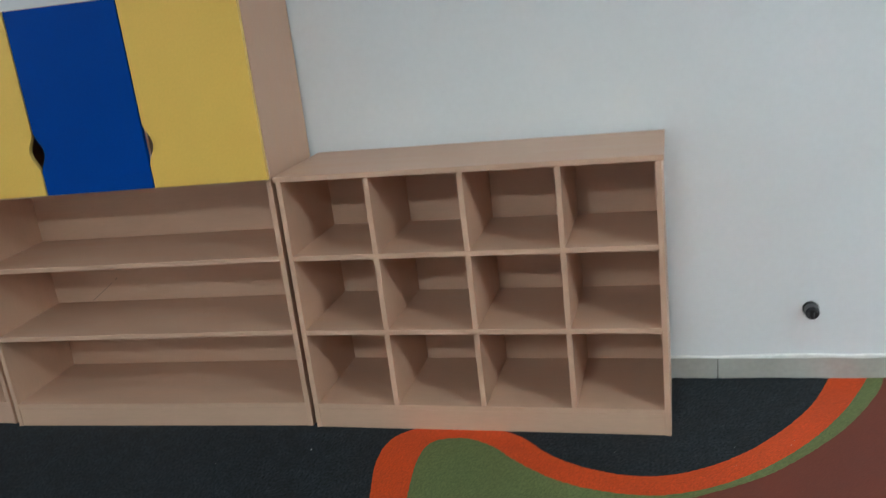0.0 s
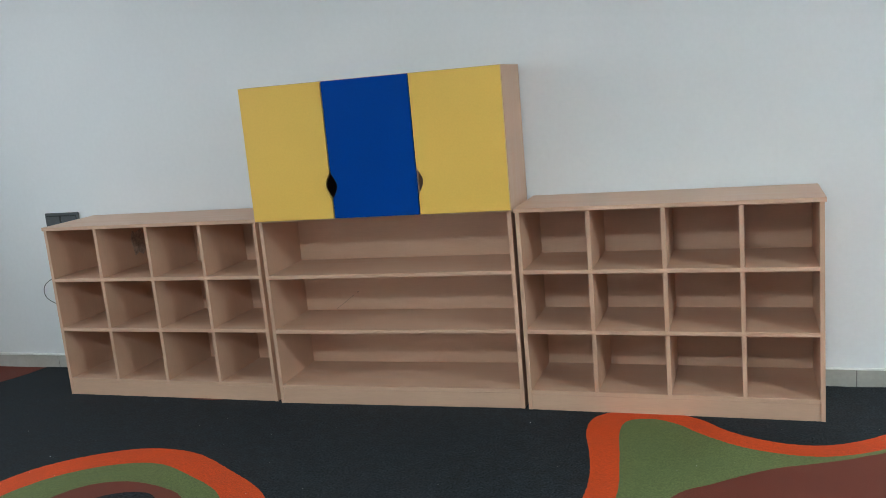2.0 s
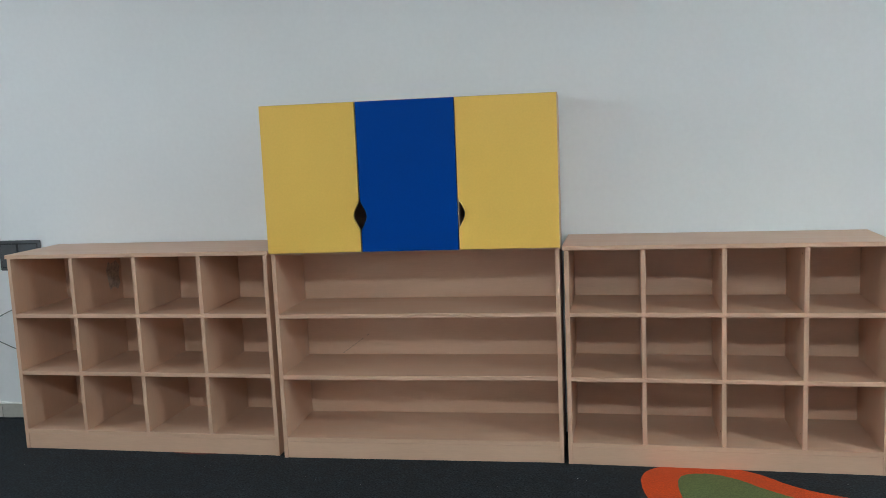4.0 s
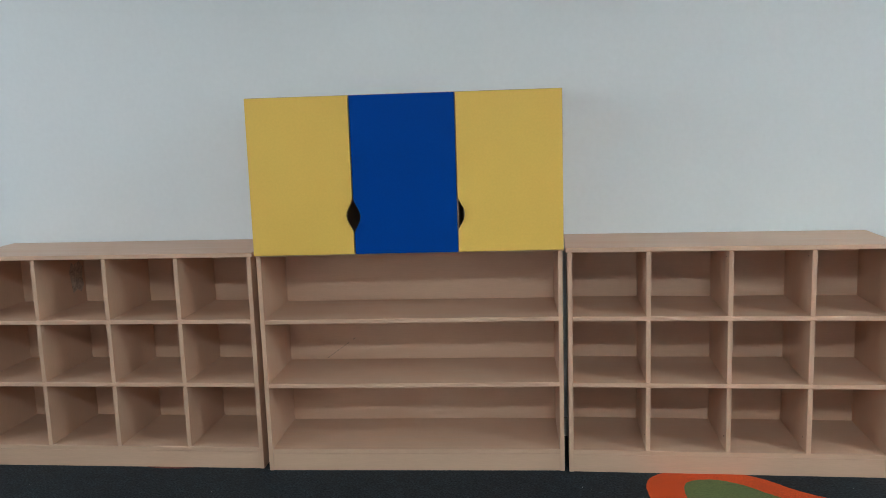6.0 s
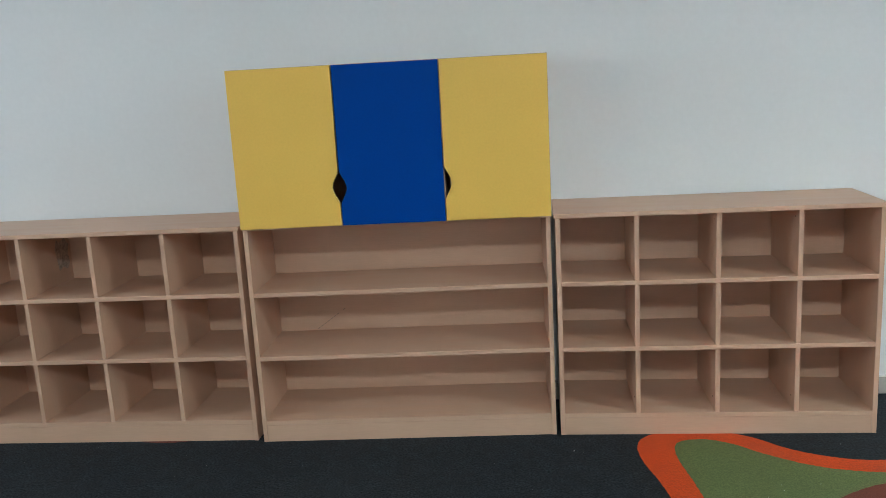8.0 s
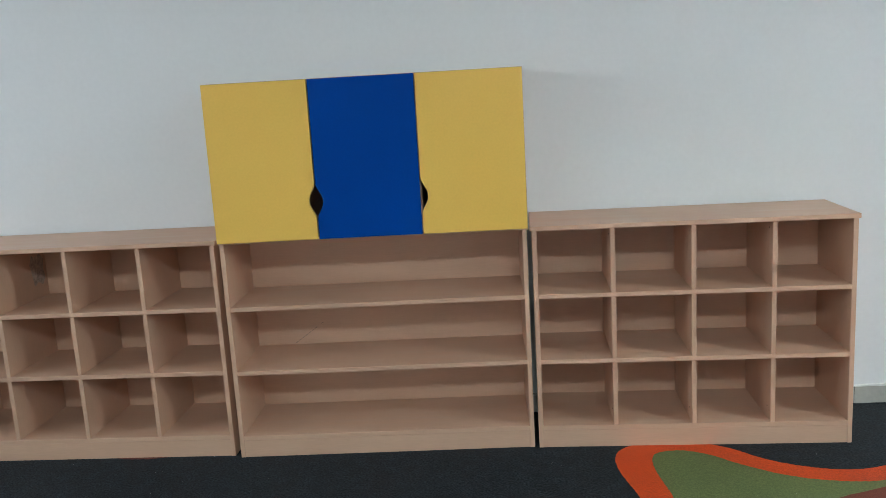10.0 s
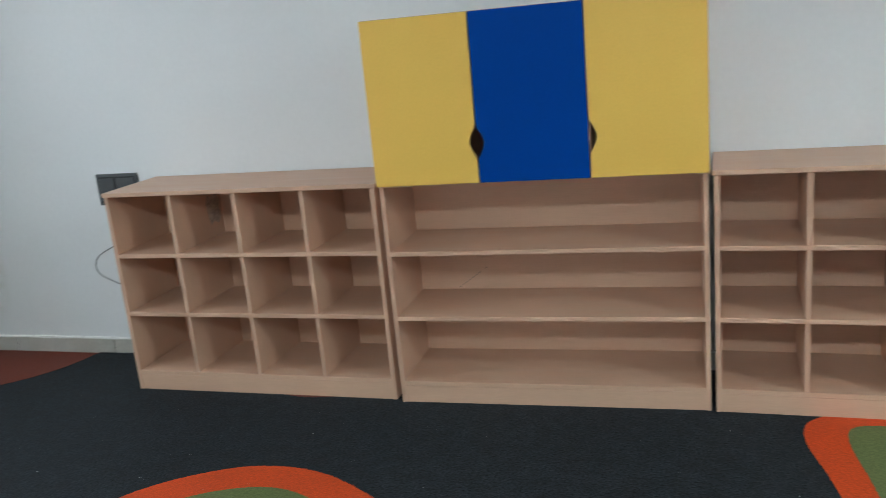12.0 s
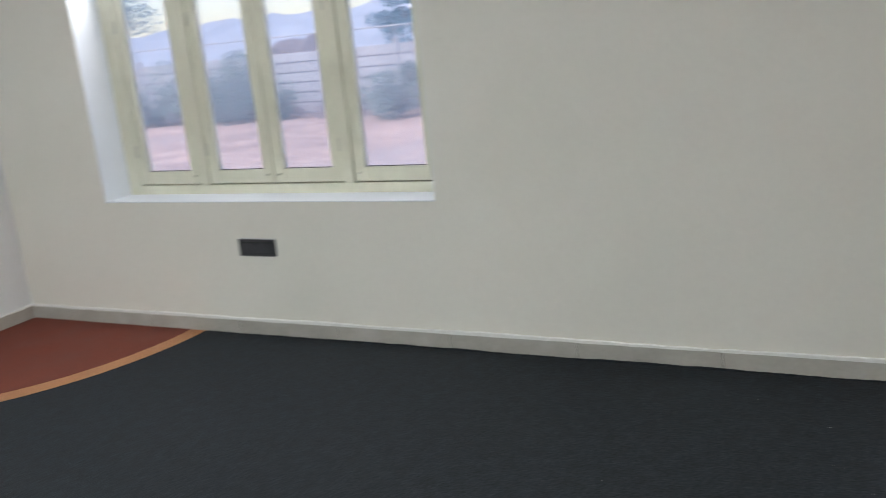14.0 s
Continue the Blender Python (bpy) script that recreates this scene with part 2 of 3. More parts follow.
# ---- helpers for meshes ----
def box(x0, x1, y0, y1, z0, z1, bevel=0.0, bm=None):
    bm = bm or bmesh.new()
    made = bmesh.ops.create_cube(bm, size=1.0)["verts"]
    for v in made:
        v.co = Vector((x0 + (v.co.x + 0.5) * (x1 - x0), y0 + (v.co.y + 0.5) * (y1 - y0), z0 + (v.co.z + 0.5) * (z1 - z0)))
    if bevel:
        edges = list({e for v in made for e in v.link_edges})
        bmesh.ops.bevel(bm, geom=edges, offset=bevel, segments=1, affect="EDGES")
    return bm


def prism(points, axis, a, b, bevel=0.0):
    """A plate with the outline points (pairs), pushed along an axis from a to b."""
    bm = bmesh.new()

    def at(p, h):
        return {"x": (h, p[0], p[1]), "y": (p[0], h, p[1]), "z": (p[0], p[1], h)}[axis]

    low = [bm.verts.new(at(p, a)) for p in points]
    high = [bm.verts.new(at(p, b)) for p in points]
    n = len(points)
    bm.faces.new(low)
    top = bm.faces.new(high)
    for i in range(n):
        bm.faces.new((low[i], low[(i + 1) % n], high[(i + 1) % n], high[i]))
    bmesh.ops.recalc_face_normals(bm, faces=bm.faces)
    if bevel:
        bmesh.ops.bevel(bm, geom=[e for f in bm.faces if len(f.verts) > 4 for e in f.edges], offset=bevel, segments=1, affect="EDGES")
    return bm


def tube(x, y, z, r, length, axis="y", segments=24, r2=None):
    bm = bmesh.new()
    turn = {"y": Matrix.Rotation(radians(90), 4, "X"), "x": Matrix.Rotation(radians(90), 4, "Y"), "z": Matrix.Identity(4)}[axis]
    bmesh.ops.create_cone(bm, cap_ends=True, segments=segments, radius1=r, radius2=r if r2 is None else r2, depth=length, matrix=Matrix.Translation((x, y, z)) @ turn)
    return bm


def mesh_of(name, bm, mat):
    me = bpy.data.meshes.new(name)
    bm.to_mesh(me)
    bm.free()
    me.materials.append(mat)
    return me


def part(name, bm, mat, parent, label=""):
    """One mesh object under a thing or a part."""
    ob = new(name, mesh_of(name, bm, mat))
    ob.parent = parent
    return tagged(ob, label)


def thing(name, label, category, at=(0, 0, 0), turn=0.0, group="", kind=""):
    """An empty at the thing's base."""
    ob = new(name)
    ob.empty_display_size = 0.1
    ob.matrix_world = pose(*at, 0, 0, turn)
    return tagged(ob, label, category, group, kind)


def single(name, bm, mat, label, category, group="", kind=""):
    return tagged(new(name, mesh_of(name, bm, mat)), label, category, group, kind)


def ring(points, steps=10, closed=True):
    """A smooth line through control points."""
    n = len(points)
    out = []
    for i in range(n if closed else n - 1):
        p = [Vector((*points[k % n], 0)) if closed else Vector((*points[min(max(k, 0), n - 1)], 0)) for k in (i - 1, i, i + 1, i + 2)]
        for s in range(steps):
            u = s / steps
            q = 0.5 * (2 * p[1] + (p[2] - p[0]) * u + (2 * p[0] - 5 * p[1] + 4 * p[2] - p[3]) * u * u + (3 * p[1] - p[0] - 3 * p[2] + p[3]) * u ** 3)
            out.append((q.x, q.y))
    if not closed:
        out.append(tuple(points[-1]))
    return out


# ---- structure: walls, floor, ceiling ----
def wall_with_openings(name, x0, x1, openings, sill, head, mat, label):
    """A wall along y with openings right through it."""
    ob = thing(name, label, "wall", kind="structure")
    cuts = sorted(openings)
    y = SOUTH - THICK
    for a, b in cuts:
        part("wall_panel", box(x0, x1, y, a, GROUND, TOP + 0.2), mat, ob)
        part("wall_panel", box(x0, x1, a, b, GROUND, sill), mat, ob)
        part("wall_panel", box(x0, x1, a, b, head, TOP + 0.2), mat, ob)
        y = b
    part("wall_panel", box(x0, x1, y, NORTH + THICK, GROUND, TOP + 0.2), mat, ob)
    return ob


SILL, HEAD = 0.731, 2.13
WINDOWS = [(-2.452, -0.445), (-6.675, -4.592)]
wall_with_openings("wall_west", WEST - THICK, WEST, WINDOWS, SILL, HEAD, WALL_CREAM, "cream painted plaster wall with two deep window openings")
single("wall_north", box(WEST, EAST, NORTH, NORTH + THICK, GROUND, TOP + 0.2), WALL_WHITE, "plain white painted plaster wall behind shelves", "wall", kind="structure")
single("wall_south", box(WEST, EAST, SOUTH - THICK, SOUTH, GROUND, TOP + 0.2), WALL_WHITE, "plain white painted plaster wall", "wall", kind="structure")
single("wall_east", box(EAST, EAST + THICK, SOUTH - THICK, NORTH + THICK, GROUND, TOP + 0.2), WALL_WHITE, "plain white painted plaster wall", "wall", kind="structure")
single("ceiling", box(WEST, EAST, SOUTH, NORTH, TOP, TOP + 0.2), CEILING, "plain white painted flat ceiling", "ceiling", kind="structure")
floor = single("floor", box(WEST, EAST, SOUTH, NORTH, -0.2, 0.0), RUBBER["black"], "black rubber granule floor with coloured inlaid curves", "floor", kind="structure")


# coloured rubber inlays
def inlay(points, colour, level, label, smooth=True):
    pts = ring(points) if smooth else points
    fine = []
    for p, q in zip(pts, pts[1:] + pts[:1]):
        n = max(1, int(math.dist(p, q) / 0.006)) if -1.6 < p[1] < 0.44 or p[1] < -5.9 else 1
        for k in range(n):
            x, y = p[0] + (q[0] - p[0]) * k / n, p[1] + (q[1] - p[1]) * k / n
            inside = WEST + 0.02 < x < 4 and y < NORTH - 0.02
            j = 0.0032 if inside else 0.0
            fine.append((x + j * noise.noise(Vector((x * 150, y * 150, level))), y + j * noise.noise(Vector((x * 150, y * 150, level + 7.3)))))
    pts = fine
    part("floor_inlay", prism(pts, "z", -0.01, 0.0012 * level), RUBBER[colour], floor, label)


inlay([(3.025, 0.62), (2.955, NORTH), (2.845, 0.185), (2.67, -0.045), (2.50, -0.178), (2.35, -0.225), (2.20, -0.20), (2.06, -0.125), (1.94, -0.01), (1.78, 0.06), (1.60, 0.035), (1.515, -0.045),
       (1.505, -0.19), (1.548, -0.40), (1.575, -0.60), (1.565, -0.80), (1.48, -1.15), (1.50, -1.9), (1.95, -2.7), (2.9, -3.2), (4.2, -3.3), (5.3, -2.9), (5.5, -1.2), (5.2, 0.62)],
      "orange", 1, "bright orange rubber ribbon")
inlay([(3.145, 0.62), (3.075, NORTH), (2.94, 0.155), (2.77, -0.075), (2.585, -0.238), (2.40, -0.318), (2.225, -0.31), (2.08, -0.255), (1.95, -0.16), (1.86, -0.075), (1.76, -0.032), (1.66, -0.06),
       (1.638, -0.18), (1.665, -0.43), (1.685, -0.74), (1.62, -1.15), (1.64, -1.85), (2.05, -2.55), (2.95, -3.05), (4.2, -3.15), (5.15, -2.8), (5.35, -1.2), (5.05, 0.62)],
      "green", 2, "olive green rubber field")
inlay([(3.195, 0.62), (3.125, NORTH), (3.07, 0.285), (2.92, 0.045), (2.70, -0.19), (2.50, -0.315), (2.35, -0.385), (2.20, -0.448), (2.02, -0.575), (1.86, -0.725), (1.76, -1.15), (1.80, -1.8),
       (2.2, -2.4), (3.0, -2.9), (4.2, -3.0), (5.0, -2.65), (5.15, -1.2), (4.9, 0.62)], "brown", 3, "reddish brown rubber field")
inlay([(-0.83, -1.14), (-0.77, -0.885), (-0.645, -0.722), (-0.45, -0.598), (-0.28, -0.56), (-0.09, -0.585), (0.13, -0.70), (0.42, -0.905), (0.62, -1.25), (0.55, -1.75), (0.1, -2.1),
       (-0.45, -2.0), (-0.78, -1.6)], "orange", 1, "bright orange rubber ribbon")
inlay([(-0.68, -1.12), (-0.62, -0.93), (-0.50, -0.80), (-0.34, -0.718), (-0.18, -0.705), (0.0, -0.778), (0.21, -0.90), (0.36, -1.10), (0.42, -1.35), (0.34, -1.68), (0.05, -1.92),
       (-0.35, -1.83), (-0.6, -1.5)], "green", 2, "olive green rubber ring")
inlay([(-0.46, -1.15), (-0.43, -1.0), (-0.34, -0.905), (-0.2, -0.868), (-0.03, -0.897), (0.1, -0.965), (0.2, -1.12), (0.22, -1.35), (0.14, -1.58), (-0.05, -1.7), (-0.28, -1.62), (-0.42, -1.42)],
      "brown", 3, "reddish brown rubber ring")
inlay([(-0.33, -1.2), (-0.24, -1.0), (-0.06, -0.95), (0.07, -1.1), (0.08, -1.35), (-0.05, -1.53), (-0.24, -1.45)], "black", 4, "black rubber centre")
inlay([(WEST, NORTH), (WEST, -0.15)] + [(WEST - 0.01 + 0.655 * math.sin(a), 0.47 - 0.625 * math.cos(a)) for a in [radians(90 * k / 24) for k in range(1, 23)]] + [(-1.80, NORTH)],
      "brown", 1, "reddish brown rubber corner", smooth=False)
inlay([(-0.43 + 0.41 * math.cos(a), 0.416 + 0.41 * math.sin(a)) for a in [math.tau * k / 60 for k in range(-30, 1)]], "brown", 1, "reddish brown rubber spot", smooth=False)


def sector(rx, r, colour, level, label):
    pts = [(WEST, SOUTH)] + [(WEST + rx * math.sin(a), SOUTH + r * math.cos(a)) for a in [radians(90 * k / 36) for k in range(37)]]
    inlay(pts, colour, level, label, smooth=False)


sector(1.56, 1.37, "tan", 1, "tan rubber edge band")
sector(1.43, 1.265, "brown", 2, "reddish brown rubber corner")


# skirting tiles, with an uneven plaster bead on top
def bead(along, a, b, wall, inward, depth, z, rise):
    """A hand-smeared strip along x or y; it starts on the wall and covers the tiles' upper edge."""
    n = int((b - a) / 0.025)
    rows = []
    bm = bmesh.new()
    for k in range(n + 1):
        u = a + (b - a) * k / n
        top = z + rise + 0.006 * noise.noise(Vector((u * 3.1, wall, 0.5))) + 0.004 * noise.noise(Vector((u * 14, wall, 2.5)))
        out = depth + 0.0012 + 0.0012 * noise.noise(Vector((u * 9, wall, 4.5)))
        low = z - 0.0015 + 0.003 * noise.noise(Vector((u * 11, wall, 7.5)))
        sect = ((0, z), (depth - 0.001, z), (depth - 0.001, low), (out, low), (out, top - 0.002), (out - 0.003, top), (0, top))
        rows.append([bm.verts.new((u, wall + inward * d, h) if along == "x" else (wall + inward * d, u, h)) for d, h in sect])
    m = len(rows[0])
    for p, q in zip(rows, rows[1:]):
        for k in range(m):
            bm.faces.new((p[k], q[k], q[(k + 1) % m], p[(k + 1) % m]))
    bm.faces.new(rows[0])
    bm.faces.new(rows[-1])
    bmesh.ops.recalc_face_normals(bm, faces=bm.faces)
    return bm


def skirting(name, label, x0, x1, y0, y1, seams, along):
    ob = thing(name, label, "baseboard", kind="structure")
    h = 0.0785
    cuts = [(x0 if along == "x" else y0)] + [c for c in seams if (x0 if along == "x" else y0) < c < (x1 if along == "x" else y1)] + [(x1 if along == "x" else y1)]
    for a, b in zip(cuts, cuts[1:]):
        g = 0.0016
        if along == "x":
            part("tile", box(a + g, b - g, y0, y1, 0, h, 0.001), TILE, ob)
        else:
            part("tile", box(x0, x1, a + g, b - g, 0, h, 0.001), TILE, ob)
    if along == "x":
        part("joint_filler", box(x0, x1, y0 + (0.003 if y1 == NORTH else 0), y1 - (0 if y1 == NORTH else 0.003), 0, h - 0.002), JOINT, ob, "dark joint filler")
    else:
        part("joint_filler", box(x0 + (0.003 if x1 == EAST else 0), x1 - (0 if x1 == EAST else 0.003), y0 + 0.001, y1 - 0.001, 0, h - 0.002), JOINT, ob, "dark joint filler")
    if along == "x":
        strip = bead("x", x0, x1, y1 if y1 == NORTH else y0, -1 if y1 == NORTH else 1, y1 - y0, h, 0.008)
    else:
        strip = bead("y", y0, y1, x0 if x0 == WEST else x1, 1 if x0 == WEST else -1, x1 - x0, h, 0.0135)
    part("plaster_bead", strip, GROUT, ob, "uneven white plaster bead")
    return ob


SK = 0.011
skirting("baseboard_north", "grey stone skirting tiles with dark joints", WEST + SK, EAST - SK, NORTH - SK, NORTH, [2.588 + 0.613 * k for k in range(-9, 6)], "x")
skirting("baseboard_west", "grey stone skirting tiles with dark joints", WEST, WEST + SK, SOUTH, NORTH, [-5.845 + 0.633 * k for k in range(-3, 10)], "y")
skirting("baseboard_south", "grey stone skirting tiles with dark joints", WEST + SK, EAST - SK, SOUTH, SOUTH + SK, [-2 + 0.613 * k for k in range(14)], "x")
skirting("baseboard_east", "grey stone skirting tiles with dark joints", EAST - SK, EAST, SOUTH, NORTH, [-7 + 0.613 * k for k in range(13)], "y")


# the poured rubber runs unevenly against the skirting
def rubber_edge(along, a, b, wall, inward):
    n = int((b - a) / 0.02)
    rows, bm = [], bmesh.new()
    for k in range(n + 1):
        u = a + (b - a) * k / n
        h = 0.004 + 0.007 * max(-0.35, noise.noise(Vector((u * 3.7, wall, 1.5)))) + 0.003 * noise.noise(Vector((u * 16, wall, 3.5)))
        sect = ((SK - 0.002, -0.004), (SK + 0.016, -0.004), (SK + 0.008, h * 0.7), (SK - 0.002, h))
        rows.append([bm.verts.new((u, wall + inward * d, z) if along == "x" else (wall + inward * d, u, z)) for d, z in sect])
    for p, q in zip(rows, rows[1:]):
        for k in range(4):
            bm.faces.new((p[k], q[k], q[(k + 1) % 4], p[(k + 1) % 4]))
    bm.faces.new(rows[0])
    bm.faces.new(rows[-1])
    bmesh.ops.recalc_face_normals(bm, faces=bm.faces)
    part("floor_edge", bm, RUBBER["black"], floor, "ragged black rubber edge")


rubber_edge("y", SOUTH + 1.38, -0.16, WEST, 1)
rubber_edge("x", -1.80, -1.28, NORTH, -1)
rubber_edge("x", 2.44, 2.94, NORTH, -1)


# ---- windows ----
def window(name, a, b, f, f2):
    """A fixed frame with a bay, two posts and four casement sashes, deep in the wall."""
    w = b - a
    ob = thing(name, "cream painted wooden window with four narrow casements", "window", (WEST, a, SILL), kind="structure")
    h = HEAD - SILL
    fx0, fx1 = -0.262, -0.205
    e = 0.003
    lining = 0.004
    part("reveal", box(-0.205, -0.001, 0, lining, 0, h), REVEAL, ob, "white painted reveal")
    part("reveal", box(-0.205, -0.001, w - lining, w, 0, h), REVEAL, ob, "white painted reveal")
    part("reveal", box(-0.205, -0.001, lining, w - lining, h - lining, h), REVEAL, ob, "white painted reveal")
    part("window_sill", box(-0.205, 0.002, lining, w - lining, 0, 0.006, 0.001), REVEAL, ob, "white painted sill")
    part("window_frame", box(fx0, fx1, 0, f, 0, h, 0.002), FRAME, ob)
    part("window_frame", box(fx0, fx1, w - f2, w, 0, h, 0.002), FRAME, ob)
    part("window_frame", box(fx0, fx1, f, w - f2, 0, 0.056, 0.002), FRAME, ob)
    part("window_frame", box(fx0, fx1, f, w - f2, h - 0.05, h, 0.002), FRAME, ob)
    p1, p2 = 0.530 + (f - 0.05), 1.432 + (f - 0.05) * 1.8
    for p in (p1, p2):
        part("post", box(fx0, fx1 + 0.006, p - 0.03, p + 0.03, 0.056, h - 0.05, 0.003), FRAME, ob)
    part("stop_bead", box(fx0 + 0.002, -0.2495, f, w - f2, 0.056, 0.082, 0.001), FRAME, ob)
    mid = (p1 + p2) / 2
    bays = [(f, p1 - 0.03), (p1 + 0.03, mid), (mid, p2 - 0.03), (p2 + 0.03, w - f2)]
    for i, (c, d) in enumerate(bays):
        c, d, z0, z1 = c + e, d - e, 0.056 + 0.007, h - 0.054
        sx0, sx1 = -0.248, -0.210
        s, r = 0.066, 0.073
        sash = part("sash", box(sx0, sx1, c, c + s, z0, z1, 0.003), FRAME, ob)
        part("stile", box(sx0, sx1, d - s, d, z0, z1, 0.003), FRAME, sash)
        part("rail", box(sx0, sx1 - 0.001, c + s, d - s, z0, z0 + r, 0.003), FRAME, sash)
        part("rail", box(sx0, sx1 - 0.001, c + s, d - s, z1 - r, z1, 0.003), FRAME, sash)
        pane = part("pane", box(-0.233, -0.229, c + s - 0.006, d - s + 0.006, z0 + r - 0.006, z1 - r + 0.006), GLASS, sash, "glass pane with pale blue haze film")
        pane.visible_shadow = False
        part("glazing_gasket", box(-0.2288, -0.2235, c + s, d - s, z0 + r, z0 + r + 0.004), JOINT, sash, "thin dark strip along the lower pane edge")
        hinge_y = c if i in (0, 1) else d
        for hz in (0.22, 0.92):
            part("hinge", box(sx1, sx1 + 0.004, hinge_y - 0.012, hinge_y + 0.012, hz, hz + 0.07, 0.001), STEEL, sash, "paint-smeared steel butt hinge")
        stay_y = d - 0.033 if i in (0, 1) else c + 0.033
        part("peg", tube(sx1 + 0.008, stay_y, z0 + 0.045, 0.006, 0.018, "x", 12), STEEL, sash, "small stay peg")
    return ob


for k, (a, b) in enumerate(WINDOWS):
    window("window_%d" % (k + 1), a, b, (0.05, 0.092)[k], (0.092, 0.062)[k])


# ---- shelving ----
T = 0.018


def carcass(ob, w, d, h, overhang, recess=0.0):
    """Sides, plinth, base shelf, thin back and the top board, which may lie set back between the sides."""
    side_h = h if recess else h - T
    for x in (0, w - T):
        part("side_panel", box(x, x + T, 0, d, 0, side_h, 0.0012), WOOD["z"], ob)
    if recess:
        part("top_panel", box(T, w - T, recess, d - 0.008, h - T, h - 0.001, 0.0012), WOOD["x"], ob)
    else:
        part("top_panel", box(-overhang, w + overhang, -overhang * 0.6, d, side_h, h, 0.0015), WOOD["x"], ob)
    part("plinth", box(T, w - T, 0.003, 0.003 + T, 0, 0.072, 0.0012), WOOD["x"], ob)
    part("base_shelf", box(T, w - T, 0.001, d - 0.008, 0.073, 0.091, 0.0012), WOOD["x"], ob)
    part("back_panel", box(T, w - T, d - 0.007, d - 0.001, 0.070, h - T), WOOD["x"], ob)


def cubby_unit(at, turn, w, d, h, label, shift=(0, 0, 0)):
    """Twelve open compartments: two long shelves, three short dividers in each row."""
    ob = thing("cubby_shelf", label, "shelf", at, turn, "shelving along the wall")
    carcass(ob, w, d, h, 0.007)
    rows = [0.091, 0.3665, 0.6315, h - T]
    for z in rows[1:3]:
        part("shelf", box(T, w - T, 0.001, d - 0.008, z - T, z, 0.0012), WOOD["x"], ob)
    inner = w - 2 * T
    pitch = (inner + T) / 4
    for r in range(3):
        top = rows[r + 1] - (T if r < 2 else 0)
        for k in range(1, 4):
            x = pitch * k + shift[k - 1]
            div = part("divider", box(x, x + T, 0.0025, d - 0.008, rows[r], top, 0.0012), WOOD["z"], ob)
            if r != 1:
                part("dowel_hole", tube(x - 0.0002, 0.048, rows[r] + 0.05 if r == 0 else top - 0.03, 0.0032, 0.0012, "x", 10), PENCIL, div, "small dark dowel hole")
    return ob


def open_shelf(at, turn, w, d, h, label):
    ob = thing("open_shelf", label, "shelf", at, turn, "shelving along the wall")
    carcass(ob, w, d, h, 0.0, 0.085)
    for z in (0.3665, 0.6315):
        part("shelf", box(T, w - T, 0.001, d - 0.008, z - T, z, 0.0012), WOOD["x"], ob)
    for k in (0, 1, 2, 3, 4, 5, 6, 8):
        u, v = 0.185 + 0.0148 * k, 0.371 + 0.0104 * k
        part("scuff", prism([(u, v), (u + 0.0085, v + 0.0050), (u + 0.0075, v + 0.0088), (u - 0.0010, v + 0.0034)], "y", d - 0.0085, d - 0.0072), SCUFF, ob, "faint dark scuff mark")
    return ob


left_unit = cubby_unit((-1.271, 0.018, 0), 0.0, 1.242, 0.392, 0.903, "maple laminate cubby shelf with twelve empty compartments, paper residue inside")
right_unit = cubby_unit((1.218, 0.030, 0), -1.05, 1.205, 0.388, 0.901, "maple laminate cubby shelf with twelve empty compartments beside bare wall", (0.0, 0.0065, 0.0075))
middle = open_shelf((0.0, 0.0, 0), 1.75, 1.201, 0.368, 0.890, "maple laminate open shelf with three empty tiers under door cabinet")
# torn paper left on the first divider
ragged = [(0.02 + 0.0, 0.0), (0.045, 0.012), (0.07, -0.004), (0.09, 0.02), (0.082, 0.06), (0.092, 0.10), (0.07, 0.128), (0.035, 0.118), (0.02, 0.132), (0.004, 0.09), (0.012, 0.05)]
x_div = T + (1.242 - T) / 4
part("paper_residue", prism([(0.25 + 1.3 * y, 0.69 + 1.05 * z) for y, z in ragged], "x", x_div, x_div + 0.0008), STICKER, left_unit, "torn grey paper residue")


def door_outline(w, h, left_cut, right_cut, z_mid=0.146, half=0.066, depth=0.025):
    """A door front with a finger scoop in one or both long edges."""
    pts = [(0, 0), (w, 0)]
    swell = [(math.cos(math.pi * k / 12) ** 2 if abs(k) < 6 else 0, z_mid + half * k / 6) for k in range(-6, 7)]
    if right_cut:
        pts += [(w - depth * s ** 0.8, z) for s, z in swell]
    pts += [(w, h), (0, h)]
    if left_cut:
        pts += [(depth * s ** 0.8, z) for s, z in reversed(swell)]
    return pts


